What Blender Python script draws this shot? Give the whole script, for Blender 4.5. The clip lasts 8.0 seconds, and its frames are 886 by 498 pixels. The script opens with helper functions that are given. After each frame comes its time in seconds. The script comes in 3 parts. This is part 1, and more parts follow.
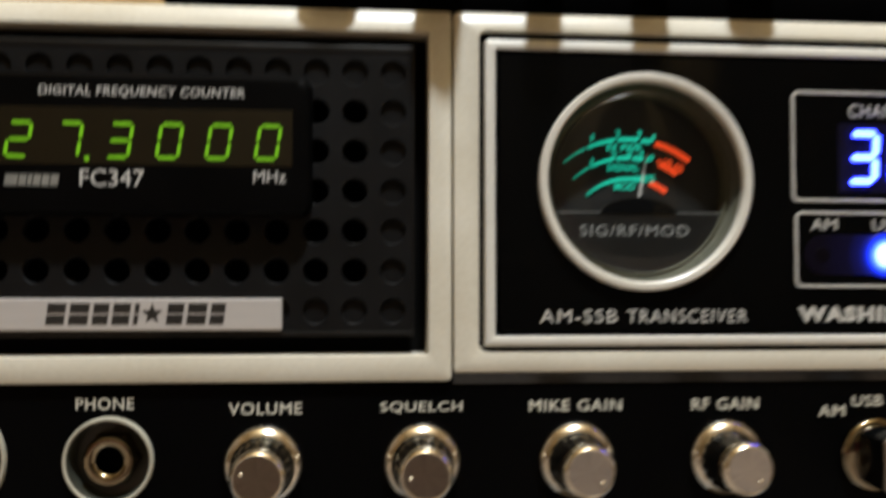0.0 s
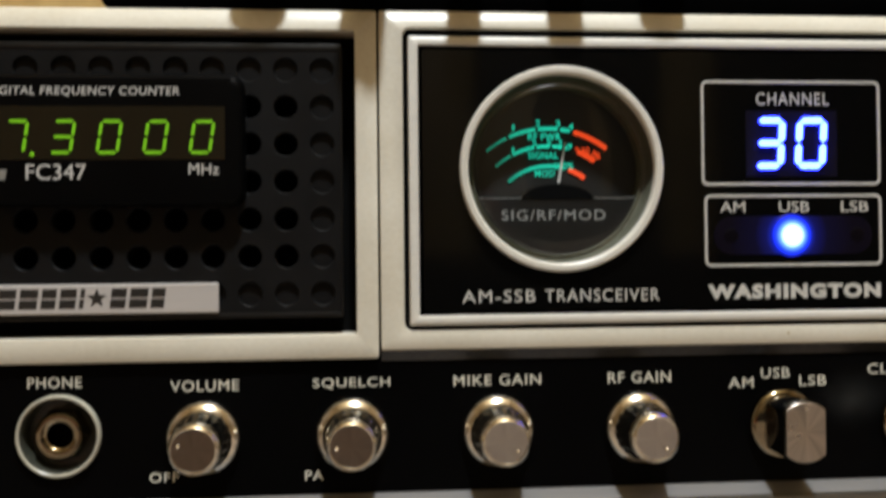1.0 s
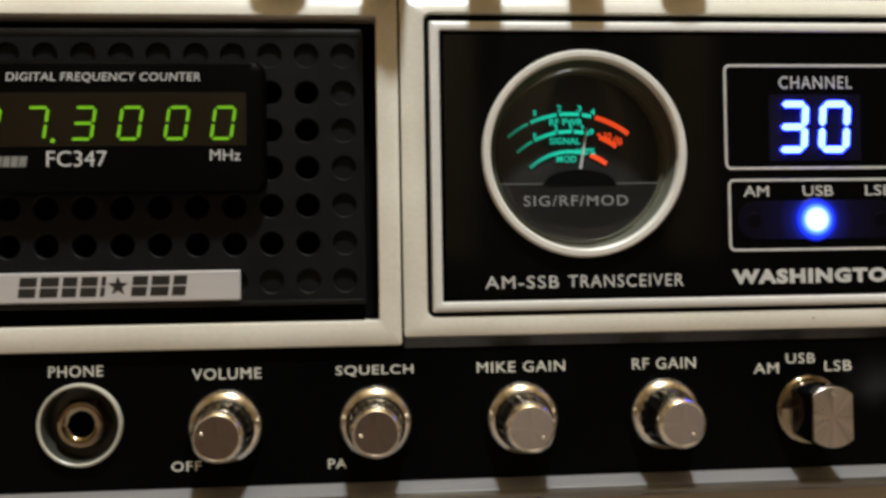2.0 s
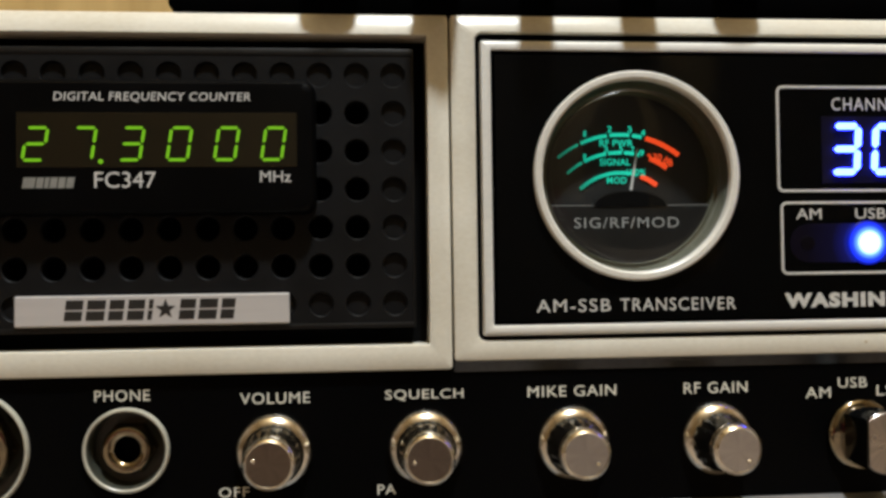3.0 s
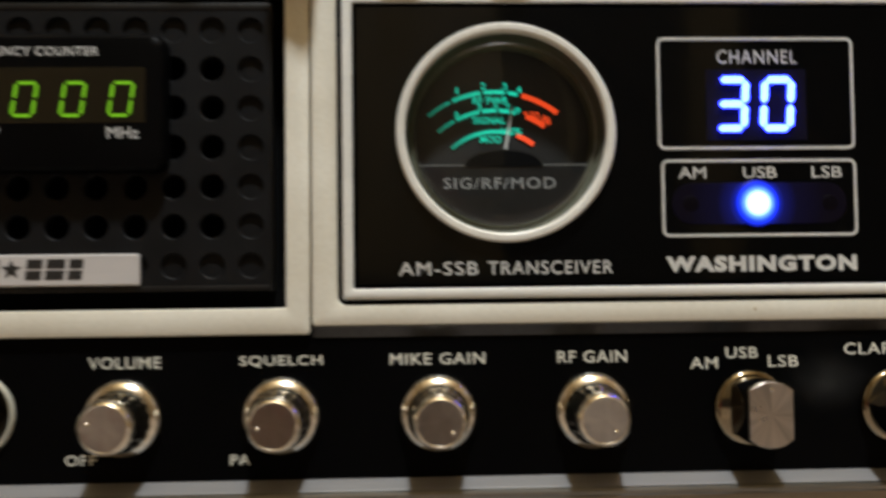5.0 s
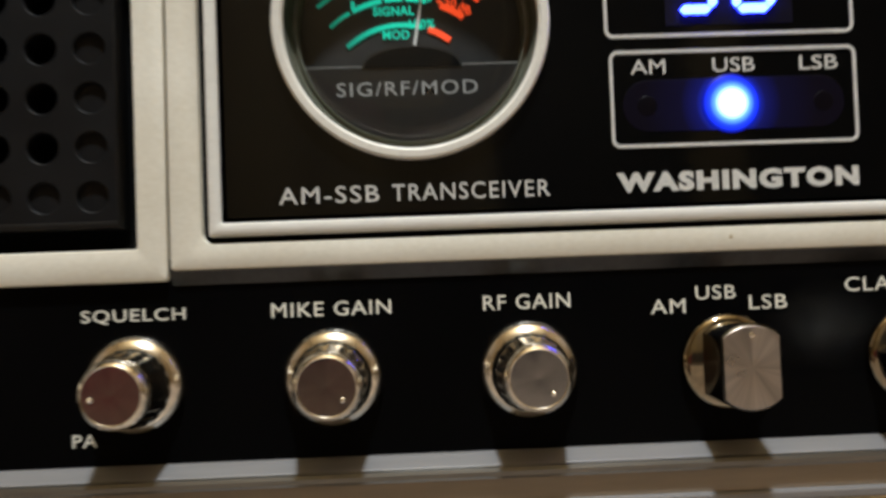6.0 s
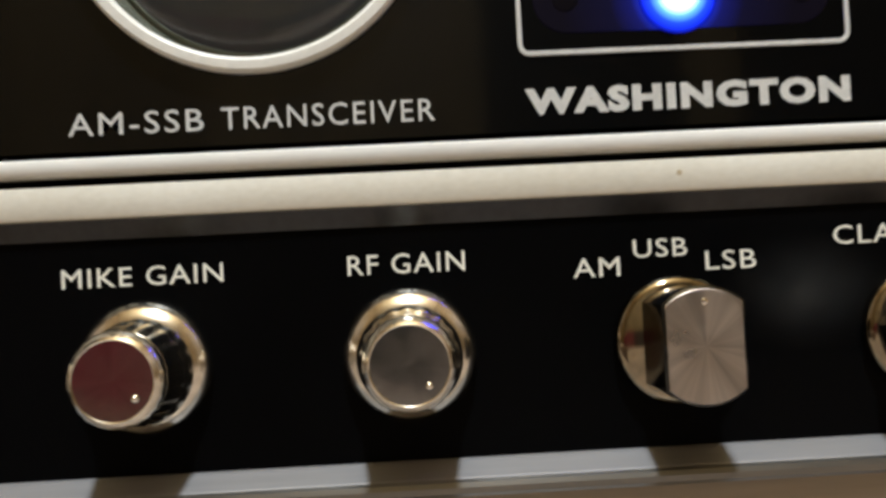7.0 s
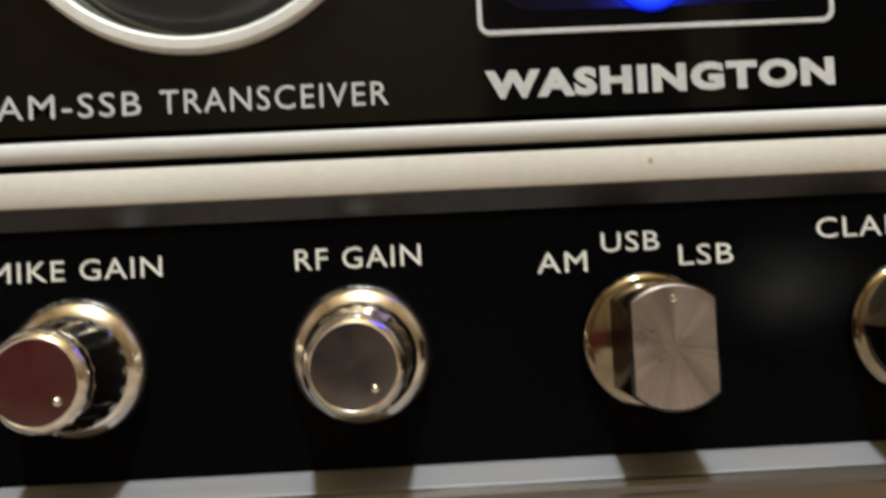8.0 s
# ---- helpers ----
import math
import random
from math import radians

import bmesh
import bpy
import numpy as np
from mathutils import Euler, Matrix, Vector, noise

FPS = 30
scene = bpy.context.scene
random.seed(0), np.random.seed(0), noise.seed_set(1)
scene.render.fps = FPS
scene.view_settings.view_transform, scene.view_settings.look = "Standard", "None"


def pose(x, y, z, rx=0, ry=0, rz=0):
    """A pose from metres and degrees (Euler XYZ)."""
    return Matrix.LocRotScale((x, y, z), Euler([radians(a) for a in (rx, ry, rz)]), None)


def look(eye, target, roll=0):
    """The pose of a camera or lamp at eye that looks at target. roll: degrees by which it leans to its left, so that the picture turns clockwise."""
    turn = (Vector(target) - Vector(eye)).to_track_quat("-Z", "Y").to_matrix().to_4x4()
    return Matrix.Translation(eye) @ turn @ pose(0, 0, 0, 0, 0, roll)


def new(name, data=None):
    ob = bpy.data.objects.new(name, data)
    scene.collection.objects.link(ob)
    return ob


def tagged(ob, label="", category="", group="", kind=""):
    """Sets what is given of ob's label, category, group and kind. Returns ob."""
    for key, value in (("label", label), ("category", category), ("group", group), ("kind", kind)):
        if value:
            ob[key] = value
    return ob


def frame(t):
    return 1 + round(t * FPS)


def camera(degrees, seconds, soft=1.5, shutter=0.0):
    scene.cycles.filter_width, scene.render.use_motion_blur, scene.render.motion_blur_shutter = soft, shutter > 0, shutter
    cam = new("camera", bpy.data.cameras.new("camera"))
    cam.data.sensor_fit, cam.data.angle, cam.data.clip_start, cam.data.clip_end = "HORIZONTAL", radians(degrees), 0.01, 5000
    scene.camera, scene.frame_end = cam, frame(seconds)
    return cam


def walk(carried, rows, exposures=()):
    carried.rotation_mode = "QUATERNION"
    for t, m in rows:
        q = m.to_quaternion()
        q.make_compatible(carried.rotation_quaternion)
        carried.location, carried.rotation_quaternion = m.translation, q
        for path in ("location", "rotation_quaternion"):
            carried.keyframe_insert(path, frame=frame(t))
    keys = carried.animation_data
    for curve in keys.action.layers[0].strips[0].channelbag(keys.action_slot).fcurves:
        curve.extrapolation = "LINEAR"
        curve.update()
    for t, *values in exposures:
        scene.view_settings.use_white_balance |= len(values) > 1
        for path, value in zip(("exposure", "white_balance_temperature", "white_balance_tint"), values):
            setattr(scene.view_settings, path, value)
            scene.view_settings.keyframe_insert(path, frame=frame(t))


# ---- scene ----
cam = camera(51.0, 8.0, soft=3.0, shutter=0.7)
LIFT = 55.0  # height in millimetres of the lower rim of the bezels above the table
PATH = [
    (0, -21.38, -207.41, 22.40, -5.262, 1.714, 0.110),
    (0.3, -9.44, -222.33, 30.84, -4.673, 1.401, -0.057),
    (0.5, 1.23, -224.20, 28.96, -4.279, 1.129, -0.237),
    (0.6, 2.28, -223.78, 26.67, -4.311, 0.993, -0.343),
    (0.8, -2.58, -223.00, 27.58, -4.572, 0.749, -0.427),
    (1, -2.81, -222.44, 22.30, -4.642, 0.705, -0.563),
    (1.5, -7.20, -219.95, 17.23, -4.585, 0.892, -0.814),
    (1.7, -5.63, -220.55, 16.43, -4.566, 1.031, -0.957),
    (2.8, -20.87, -217.92, 23.22, -4.916, 1.097, -0.604),
    (3, -21.47, -216.50, 22.70, -5.080, 1.195, -0.725),
    (3.5, -21.72, -213.30, 26.42, -4.960, 0.768, -0.804),
    (4, -21.50, -213.39, 25.48, -5.035, 1.185, -0.597),
    (4.5, -11.62, -214.05, 18.74, -4.705, 1.649, -0.759),
    (4.8, 8.46, -213.58, 11.97, -3.345, 2.071, -0.717),
    (5, 21.11, -209.06, 9.05, -2.368, 2.424, -0.670),
    (5.2, 30.16, -202.91, 5.10, -1.742, 2.549, -1.094),
    (6.3, 46.79, -152.97, -2.08, -1.811, 1.319, -2.447),
    (6.5, 52.37, -145.40, -2.30, -1.255, 1.171, -2.377),
    (6.8, 64.50, -130.20, -7.27, -1.535, 1.674, -2.764),
    (7, 64.53, -123.59, -8.94, -1.836, 1.720, -2.888),
    (7.5, 67.53, -115.63, -10.51, -1.834, 1.279, -2.899),
    (7.8, 71.56, -115.53, -10.67, -0.800, 2.930, -2.800),
    (8, 71.17, -115.55, -10.13, -1.505, 1.870, -2.769),
]
walk(cam, [(t, look((x / 1000, y / 1000, (z + LIFT) / 1000),
                    ((x - 1000 * math.sin(radians(yaw)) * math.cos(radians(pitch))) / 1000,
                     (y + 1000 * math.cos(radians(yaw)) * math.cos(radians(pitch))) / 1000,
                     (z + LIFT + 1000 * math.sin(radians(pitch))) / 1000), roll))
           for t, x, y, z, yaw, pitch, roll in PATH], exposures=[(0.0, 0.0, 6500, 10), (5.0, 0.0, 6450, 10), (6.3, 0.2, 6250, 10), (7.0, 0.35, 6150, 10), (8.0, 0.35, 6150, 10)])

# ---- light ----
world = bpy.data.worlds.new("world")
scene.world = world
world.use_nodes = True
world.node_tree.nodes["Background"].inputs["Color"].default_value = (0.9, 0.75, 0.5, 1)
world.node_tree.nodes["Background"].inputs["Strength"].default_value = 0.01

lamp = bpy.data.lights.new("room_lamp", "POINT")
lamp.shadow_soft_size, lamp.energy, lamp.color = 0.045, 64.0, (0.875, 0.94, 0.985)
new("room_lamp", lamp).matrix_world = pose(0.09, -0.45, 1.20)


# ---- materials ----
def material(name, colour, rough=0.5, metal=0.0, vary=0.12, grain=900.0, bump=0.05, blotch=40.0, spec=0.5, stretch=(1, 1, 1), coat=0.0,
             second=None, wear=0.5):
    m = bpy.data.materials.new(name)
    m.use_nodes = True
    n, l = m.node_tree.nodes, m.node_tree.links
    b = n["Principled BSDF"]
    b.inputs["Metallic"].default_value, b.inputs["Specular IOR Level"].default_value = metal, spec
    b.inputs["Coat Weight"].default_value = coat
    b.inputs["Coat Roughness"].default_value = 0.05
    tc, mp = n.new("ShaderNodeTexCoord"), n.new("ShaderNodeMapping")
    mp.inputs["Scale"].default_value = stretch
    l.new(tc.outputs["Object"], mp.inputs["Vector"])
    fine, broad = n.new("ShaderNodeTexNoise"), n.new("ShaderNodeTexNoise")
    fine.inputs["Scale"].default_value, broad.inputs["Scale"].default_value = grain, blotch
    fine.inputs["Detail"].default_value, broad.inputs["Detail"].default_value = 5, 6
    for k in (fine, broad):
        l.new(mp.outputs["Vector"], k.inputs["Vector"])
    both = n.new("ShaderNodeMix")
    both.inputs["Factor"].default_value = wear
    l.new(fine.outputs["Fac"], both.inputs["A"])
    l.new(broad.outputs["Fac"], both.inputs["B"])
    ramp = n.new("ShaderNodeValToRGB")
    ramp.color_ramp.elements[0].position, ramp.color_ramp.elements[1].position = 0.32, 0.68
    lo = second or [c * (1 - vary) for c in colour]
    ramp.color_ramp.elements[0].color = (*lo, 1)
    ramp.color_ramp.elements[1].color = (*[min(1, c * (1 + vary * 0.5)) for c in colour], 1)
    l.new(both.outputs["Result"], ramp.inputs["Fac"])
    l.new(ramp.outputs["Color"], b.inputs["Base Color"])
    rr = n.new("ShaderNodeMapRange")
    rr.inputs["To Min"].default_value, rr.inputs["To Max"].default_value = max(0.02, rough * 0.75), min(1, rough * 1.25)
    l.new(broad.outputs["Fac"], rr.inputs["Value"])
    l.new(rr.outputs["Result"], b.inputs["Roughness"])
    if bump:
        bp = n.new("ShaderNodeBump")
        bp.inputs["Strength"].default_value, bp.inputs["Distance"].default_value = bump, 0.0002
        l.new(fine.outputs["Fac"], bp.inputs["Height"])
        l.new(bp.outputs["Normal"], b.inputs["Normal"])
    return m


def glowing(name, colour, strength, base=(0.02, 0.02, 0.02)):
    m = bpy.data.materials.new(name)
    m.use_nodes = True
    b = m.node_tree.nodes["Principled BSDF"]
    b.inputs["Base Color"].default_value, b.inputs["Roughness"].default_value = (*base, 1), 0.4
    b.inputs["Emission Color"].default_value, b.inputs["Emission Strength"].default_value = (*colour, 1), strength
    return m


def fading_glow(name, radius, stops=((0.44, (0.030, 0.045, 1.0)), (0.60, (0.005, 0.014, 0.30)), (0.76, (0.0006, 0.002, 0.05)), (1.0, (0.0, 0.0, 0.004))), base=(0.004, 0.003, 0.007), centre=(0, 0, 0)):
    """Emission painted to fade from a centre: a lamp's hot core and its halo."""
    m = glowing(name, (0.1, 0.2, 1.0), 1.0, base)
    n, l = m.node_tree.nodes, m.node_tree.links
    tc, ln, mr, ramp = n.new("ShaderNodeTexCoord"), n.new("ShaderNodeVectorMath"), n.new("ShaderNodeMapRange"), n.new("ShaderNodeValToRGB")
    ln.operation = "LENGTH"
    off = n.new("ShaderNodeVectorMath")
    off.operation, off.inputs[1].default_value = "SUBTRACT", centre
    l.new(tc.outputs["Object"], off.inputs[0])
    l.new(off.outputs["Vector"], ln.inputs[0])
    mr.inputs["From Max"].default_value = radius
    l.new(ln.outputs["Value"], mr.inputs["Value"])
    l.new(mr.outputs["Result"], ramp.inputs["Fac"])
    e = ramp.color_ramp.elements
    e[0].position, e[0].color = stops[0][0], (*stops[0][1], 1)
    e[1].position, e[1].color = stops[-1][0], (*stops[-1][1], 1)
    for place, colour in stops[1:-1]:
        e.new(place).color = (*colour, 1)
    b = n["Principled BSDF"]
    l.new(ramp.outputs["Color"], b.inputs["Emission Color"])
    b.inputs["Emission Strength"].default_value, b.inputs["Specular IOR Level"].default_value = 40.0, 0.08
    return m


def spun(name, colour, rough, low=0.8):
    """Lathe-turned metal; its radial sheen round the local y axis is painted into the colour."""
    m = bpy.data.materials.new(name)
    m.use_nodes = True
    n, l = m.node_tree.nodes, m.node_tree.links
    b = n["Principled BSDF"]
    b.inputs["Metallic"].default_value = 1.0
    tc, sep, at = n.new("ShaderNodeTexCoord"), n.new("ShaderNodeSeparateXYZ"), n.new("ShaderNodeMath")
    at.operation = "ARCTAN2"
    l.new(tc.outputs["Object"], sep.inputs["Vector"])
    l.new(sep.outputs["X"], at.inputs[0])
    l.new(sep.outputs["Z"], at.inputs[1])
    sheen_ray = n.new("ShaderNodeTexNoise")
    sheen_ray.noise_dimensions = "1D"
    sheen_ray.inputs["Scale"].default_value, sheen_ray.inputs["Detail"].default_value = 2.2, 6
    l.new(at.outputs["Value"], sheen_ray.inputs["W"])
    # wedge highlights of turned metal, as lighter and darker base colour
    ramp = n.new("ShaderNodeValToRGB")
    ramp.color_ramp.elements[0].position, ramp.color_ramp.elements[1].position = 0.3, 0.7
    ramp.color_ramp.elements[0].color = (*[c * low for c in colour], 1)
    ramp.color_ramp.elements[1].color = (*colour, 1)
    l.new(sheen_ray.outputs["Fac"], ramp.inputs["Fac"])
    haze, span = n.new("ShaderNodeTexNoise"), n.new("ShaderNodeMapRange")
    haze.inputs["Scale"].default_value, haze.inputs["Detail"].default_value = 220, 3
    span.inputs["From Min"].default_value, span.inputs["From Max"].default_value = 0.35, 0.65
    span.inputs["To Min"].default_value, span.inputs["To Max"].default_value = rough * 0.85, rough * 1.3
    l.new(tc.outputs["Object"], haze.inputs["Vector"])
    l.new(haze.outputs["Fac"], span.inputs["Value"])
    l.new(ramp.outputs["Color"], b.inputs["Base Color"])
    l.new(span.outputs["Result"], b.inputs["Roughness"])
    return m


def clear(name, tint=(1, 1, 1), rough=0.02):
    m = bpy.data.materials.new(name)
    m.use_nodes = True
    n, l = m.node_tree.nodes, m.node_tree.links
    n.remove(n["Principled BSDF"])
    thin, gloss, mix, fr = (n.new("ShaderNode" + k) for k in ("BsdfTransparent", "BsdfGlossy", "MixShader", "Fresnel"))
    thin.inputs["Color"].default_value = (*tint, 1)
    gloss.inputs["Roughness"].default_value = rough
    fr.inputs["IOR"].default_value = 1.45
    l.new(fr.outputs["Fac"], mix.inputs["Fac"])
    l.new(thin.outputs["BSDF"], mix.inputs[1])
    l.new(gloss.outputs["BSDF"], mix.inputs[2])
    l.new(mix.outputs["Shader"], n["Material Output"].inputs["Surface"])
    return m


IVORY = material("aged_ivory_metal", (0.78, 0.755, 0.665), 0.32, 0.0, 0.10, 1400, 0.02, 38, stretch=(0.5, 1, 1), second=(0.63, 0.585, 0.475), wear=0.7)
FRAME = material("pale_champagne_frame", (0.77, 0.76, 0.71), 0.28, 0.0, 0.10, 1500, 0.04, 70, stretch=(0.15, 1, 1))
BAND = material("grey_anodised_band", (0.050, 0.050, 0.051), 0.30, 0.9, 0.25, 700, 0.05, 35)
GRILLE = material("black_grained_plastic", (0.0078, 0.0078, 0.0083), 0.5, 0.0, 0.35, 1600, 0.25, 90, spec=0.15)
BLACK = material("black_satin_plastic", (0.0016, 0.0016, 0.0018), 0.42, 0.0, 0.4, 1500, 0.06, 50, spec=0.06)
RIM = material("black_worn_edge", (0.006, 0.006, 0.006), 0.4, 0.0, 0.4, 1500, 0.06, 50, spec=0.4)
PANEL = material("black_screen_printed_metal", (0.0017, 0.0017, 0.0019), 0.42, 0.0, 0.5, 1200, 0.05, 28, spec=0.04)
WINDOW = material("black_acrylic", (0.002, 0.002, 0.002), 0.07, 0.0, 0.4, 700, 0.0, 30, spec=0.35)
# near-black colour stands in for shade in gaps and holes; colours the hub too
VOID = material("shade_and_hub_black", (0.0022, 0.0022, 0.0022), 0.9, 0.0, 0.3, 300, 0.0, spec=0.08)
CHROME = material("worn_chrome", (0.80, 0.75, 0.66), 0.18, 1.0, 0.25, 900, 0.02, 160)
GRIP = material("dark_chrome_grip", (0.46, 0.43, 0.37), 0.16, 1.0, 0.3, 900, 0.05, 200)
SPUNDULL = spun("dull_spun_aluminium", (0.64, 0.57, 0.51), 0.32, 0.6)
OLDCHROME = material("tarnished_chrome", (0.34, 0.29, 0.21), 0.10, 1.0, 0.3, 900, 0.02, 160)
SPUN = spun("spun_aluminium", (0.52, 0.505, 0.51), 0.11)
BADGE = material("brushed_aluminium", (0.66, 0.64, 0.63), 0.34, 0.2, 0.10, 500, 0.06, 60, stretch=(0.06, 1, 1))
INK = material("black_ink", (0.02, 0.018, 0.016), 0.5, 0.0, 0.3, 900, 0.0)
CREAM = material("cream_print", (0.84, 0.82, 0.71), 0.55, 0.0, 0.18, 1500, 0.0, 300)
SILVER = material("silver_print", (0.64, 0.64, 0.61), 0.45, 0.0, 0.15, 1500, 0.0, 300)
DIALPRINT = material("pale_dial_print", (0.42, 0.42, 0.39), 0.5, 0.0, 0.2, 1200, 0.0, 200)
WHITEPRINT = material("white_print", (0.68, 0.68, 0.66), 0.45, 0.0, 0.15, 1500, 0.0, 300)
DIMPRINT = material("grey_print", (0.27, 0.27, 0.25), 0.5, 0.0, 0.2, 1200, 0.0, 200)
RING = material("pale_grey_ring", (0.78, 0.765, 0.70), 0.34, 0.0, 0.12, 900, 0.03, 120)
SOCKET = material("dull_white_ring", (0.52, 0.505, 0.42), 0.36, 0.0, 0.15, 900, 0.03, 120)
CUP = material("dark_grey_cup", (0.050, 0.052, 0.041), 0.30, 0.0, 0.3, 700, 0.03, 90)
WELL = material("olive_grey_well", (0.19, 0.185, 0.13), 0.14, 0.0, 0.25, 700, 0.03, 90)
DIAL = material("charcoal_dial", (0.017, 0.017, 0.015), 0.5, 0.0, 0.3, 900, 0.02, 90)
DIALLOW = material("grey_dial_cover", (0.015, 0.0147, 0.0135), 0.35, 0.0, 0.3, 600, 0.02, 120)
STAIN = material("brown_stain", (0.50, 0.41, 0.26), 0.8)
BRASS = material("aged_brass", (0.38, 0.30, 0.18), 0.24, 1.0, 0.3, 900, 0.05, 200)
TRIM = material("satin_aluminium_trim", (0.245, 0.238, 0.236), 0.42, 0.3, 0.15, 600, 0.08, 50, stretch=(0.08, 1, 1))
NOSE = material("grey_worn_metal", (0.22, 0.21, 0.19), 0.30, 0.9, 0.25, 500, 0.06, 60, stretch=(0.1, 1, 1))
STRIP = material("dull_bronze_metal", (0.30, 0.25, 0.19), 0.36, 0.5, 0.2, 600, 0.08, 40, stretch=(0.08, 1, 1))
FLANK = material("gloss_black_flank", (0.004, 0.004, 0.004), 0.12, 0.0, 0.3, 700, 0.02, 100)
SMOKED = material("smoked_brown_window", (0.009, 0.007, 0.004), 0.12, 0.0, 0.3, 500, 0.0, 25)
DISPLAY = material("dark_display_floor", (0.006, 0.005, 0.012), 0.5, 0.0, 0.3, 500, 0.0, 60, spec=0.1)
UNLIT = material("dark_red_lens", (0.004, 0.003, 0.005), 0.4, 0.0, 0.3, 500, 0.0, 60, spec=0.06)
MATTE = material("matt_black_moulding", (0.0016, 0.0016, 0.0017), 0.9, 0.0, 0.3, 900, 0.05, 60, spec=0.0)
RUBBER = material("black_rubber", (0.02, 0.02, 0.02), 0.8)
GREYFACE = material("grey_brushed_face", (0.10, 0.10, 0.105), 0.35, 0.4, 0.2, 700, 0.05, 80)
TEALLINE = material("teal_line", (0.02, 0.22, 0.16), 0.4)
WALLWOOD = material("golden_pine_wall", (0.60, 0.42, 0.17), 0.5, 0.0, 0.3, 60, 0.05, 14, stretch=(1, 1, 0.08), second=(0.42, 0.27, 0.09))
SIDEWOOD = material("brown_panelled_wall", (0.20, 0.13, 0.055), 0.5, 0.0, 0.3, 60, 0.05, 9, stretch=(1, 1, 0.08), second=(0.08, 0.05, 0.02))
TABLEWOOD = material("greyish_table_wood", (0.36, 0.295, 0.235), 0.4, 0.0, 0.3, 60, 0.05, 16, stretch=(0.5, 1, 1), second=(0.13, 0.10, 0.08), wear=0.8)
PLASTER = material("golden_ceiling_boards", (0.64, 0.46, 0.22), 0.8, 0.0, 0.1, 80, 0.05, 3)
PANELWOOD = material("warm_brown_panelling", (0.26, 0.20, 0.105), 0.6, 0.0, 0.3, 60, 0.05, 7, stretch=(1, 1, 0.08), second=(0.15, 0.105, 0.05))
# for unseen slabs, added so that glossy parts reflect dark areas
DUSK = material("dark_reflection_slab", (0.024, 0.021, 0.018), 0.7, 0.0, 0.2, 60, 0.05, 4)
# for an unseen slab that only tints a cap's reflection
MAROON = material("maroon_reflection_slab", (0.17, 0.022, 0.034), 0.5, 0.0, 0.2, 60, 0.05, 4)
CARPET = material("brown_floor", (0.10, 0.08, 0.065), 0.7, 0.0, 0.2, 120, 0.05, 5)
BLUE_LED = glowing("blue_white_led", (0.024, 0.044, 1.0), 32.0)
# outer stops of the lens paint the bloom round the lamp's core
BLUE_DOT = fading_glow("blue_white_lamp", 0.0054)
# the lamp's blue halo, painted as emission on the slot floor
BLUE_HALO = fading_glow("blue_halo_emission", 0.016, ((0.26, (0.0003, 0.0007, 0.014)), (0.40, (0.0001, 0.00014, 0.0022)), (0.58, (0.00004, 0.00004, 0.0003)), (1.0, (0.000015, 0.00001, 0.00003))))
GREEN_LED = glowing("green_led", (0.34, 1.0, 0.001), 0.46)
# no bulb is built here; the scale's emission only fades from this point
BULB = (0.0445, 0.0065, 0.001 * LIFT + 0.0520)
TEAL = fading_glow("backlit_teal_scale", 0.020, ((0.1, (0.0004, 0.0155, 0.0102)), (0.45, (0.0002, 0.0120, 0.0078)), (0.75, (0.0001, 0.0042, 0.0026)), (1.0, (0.0001, 0.0022, 0.0013))), (0.02, 0.25, 0.18), BULB)
RED = glowing("backlit_red_scale", (0.75, 0.06, 0.012), 1.1, (0.5, 0.06, 0.03))
NEEDLE = material("white_needle", (0.88, 0.86, 0.78), 0.4)
GLASS = clear("meter_glass", rough=0.03)
GLASSEDGE = clear("meter_glass_edge", rough=0.2)


# ---- building helpers: millimetres, x along the front, y into it, z up from the bezels' lower rim ----
def pt(x, y, z):
    return Vector((x, y, z + LIFT)) / 1000


def part(name, bm, mat, parent=None, label="", smooth=False, mesh=None, at=None):
    if mesh is None:
        bmesh.ops.recalc_face_normals(bm, faces=bm.faces[:])
        mesh = bpy.data.meshes.new(name)
        bm.to_mesh(mesh)
        bm.free()
        mesh.materials.append(mat)
        if smooth:
            for f in mesh.polygons:
                f.use_smooth = True
            mesh.set_sharp_from_angle(angle=radians(38))
    ob = new(name, mesh)
    if at is not None:
        ob.location = at
    if parent is not None:
        ob.parent = parent
        ob.matrix_parent_inverse = Matrix.Translation(-parent.matrix_world.translation) if parent.type == "EMPTY" else parent.matrix_basis.inverted()
    if label:
        ob["label"] = label
    return ob


def thing(name, label, category, group="", at=(0, 0, 0)):
    ob = new(name)
    ob.empty_display_size = 0.02
    return tagged(ob, label, category, group)


def rbox(x0, x1, y0, y1, z0, z1, bevel=0.0, seg=2, bm=None):
    bm = bm or bmesh.new()
    r = bmesh.ops.create_cube(bm, size=1)
    for v in r["verts"]:
        v.co = pt(x0 + (v.co.x + 0.5) * (x1 - x0), y0 + (v.co.y + 0.5) * (y1 - y0), z0 + (v.co.z + 0.5) * (z1 - z0))
    if bevel:
        edges = {e for v in r["verts"] for e in v.link_edges}
        bmesh.ops.bevel(bm, geom=list(edges), offset=bevel / 1000, segments=seg, affect="EDGES", profile=0.5)
    return bm


def rounded(x0, x1, z0, z1, r, y, n=6):
    """A loop of a rectangle with round corners."""
    out = []
    for cx, cz, a0 in ((x1 - r, z1 - r, 0), (x0 + r, z1 - r, 90), (x0 + r, z0 + r, 180), (x1 - r, z0 + r, 270)):
        for k in range(n + 1):
            a = radians(a0 + 90 * k / n)
            out.append(pt(cx + r * math.cos(a), y, cz + r * math.sin(a)))
    return out


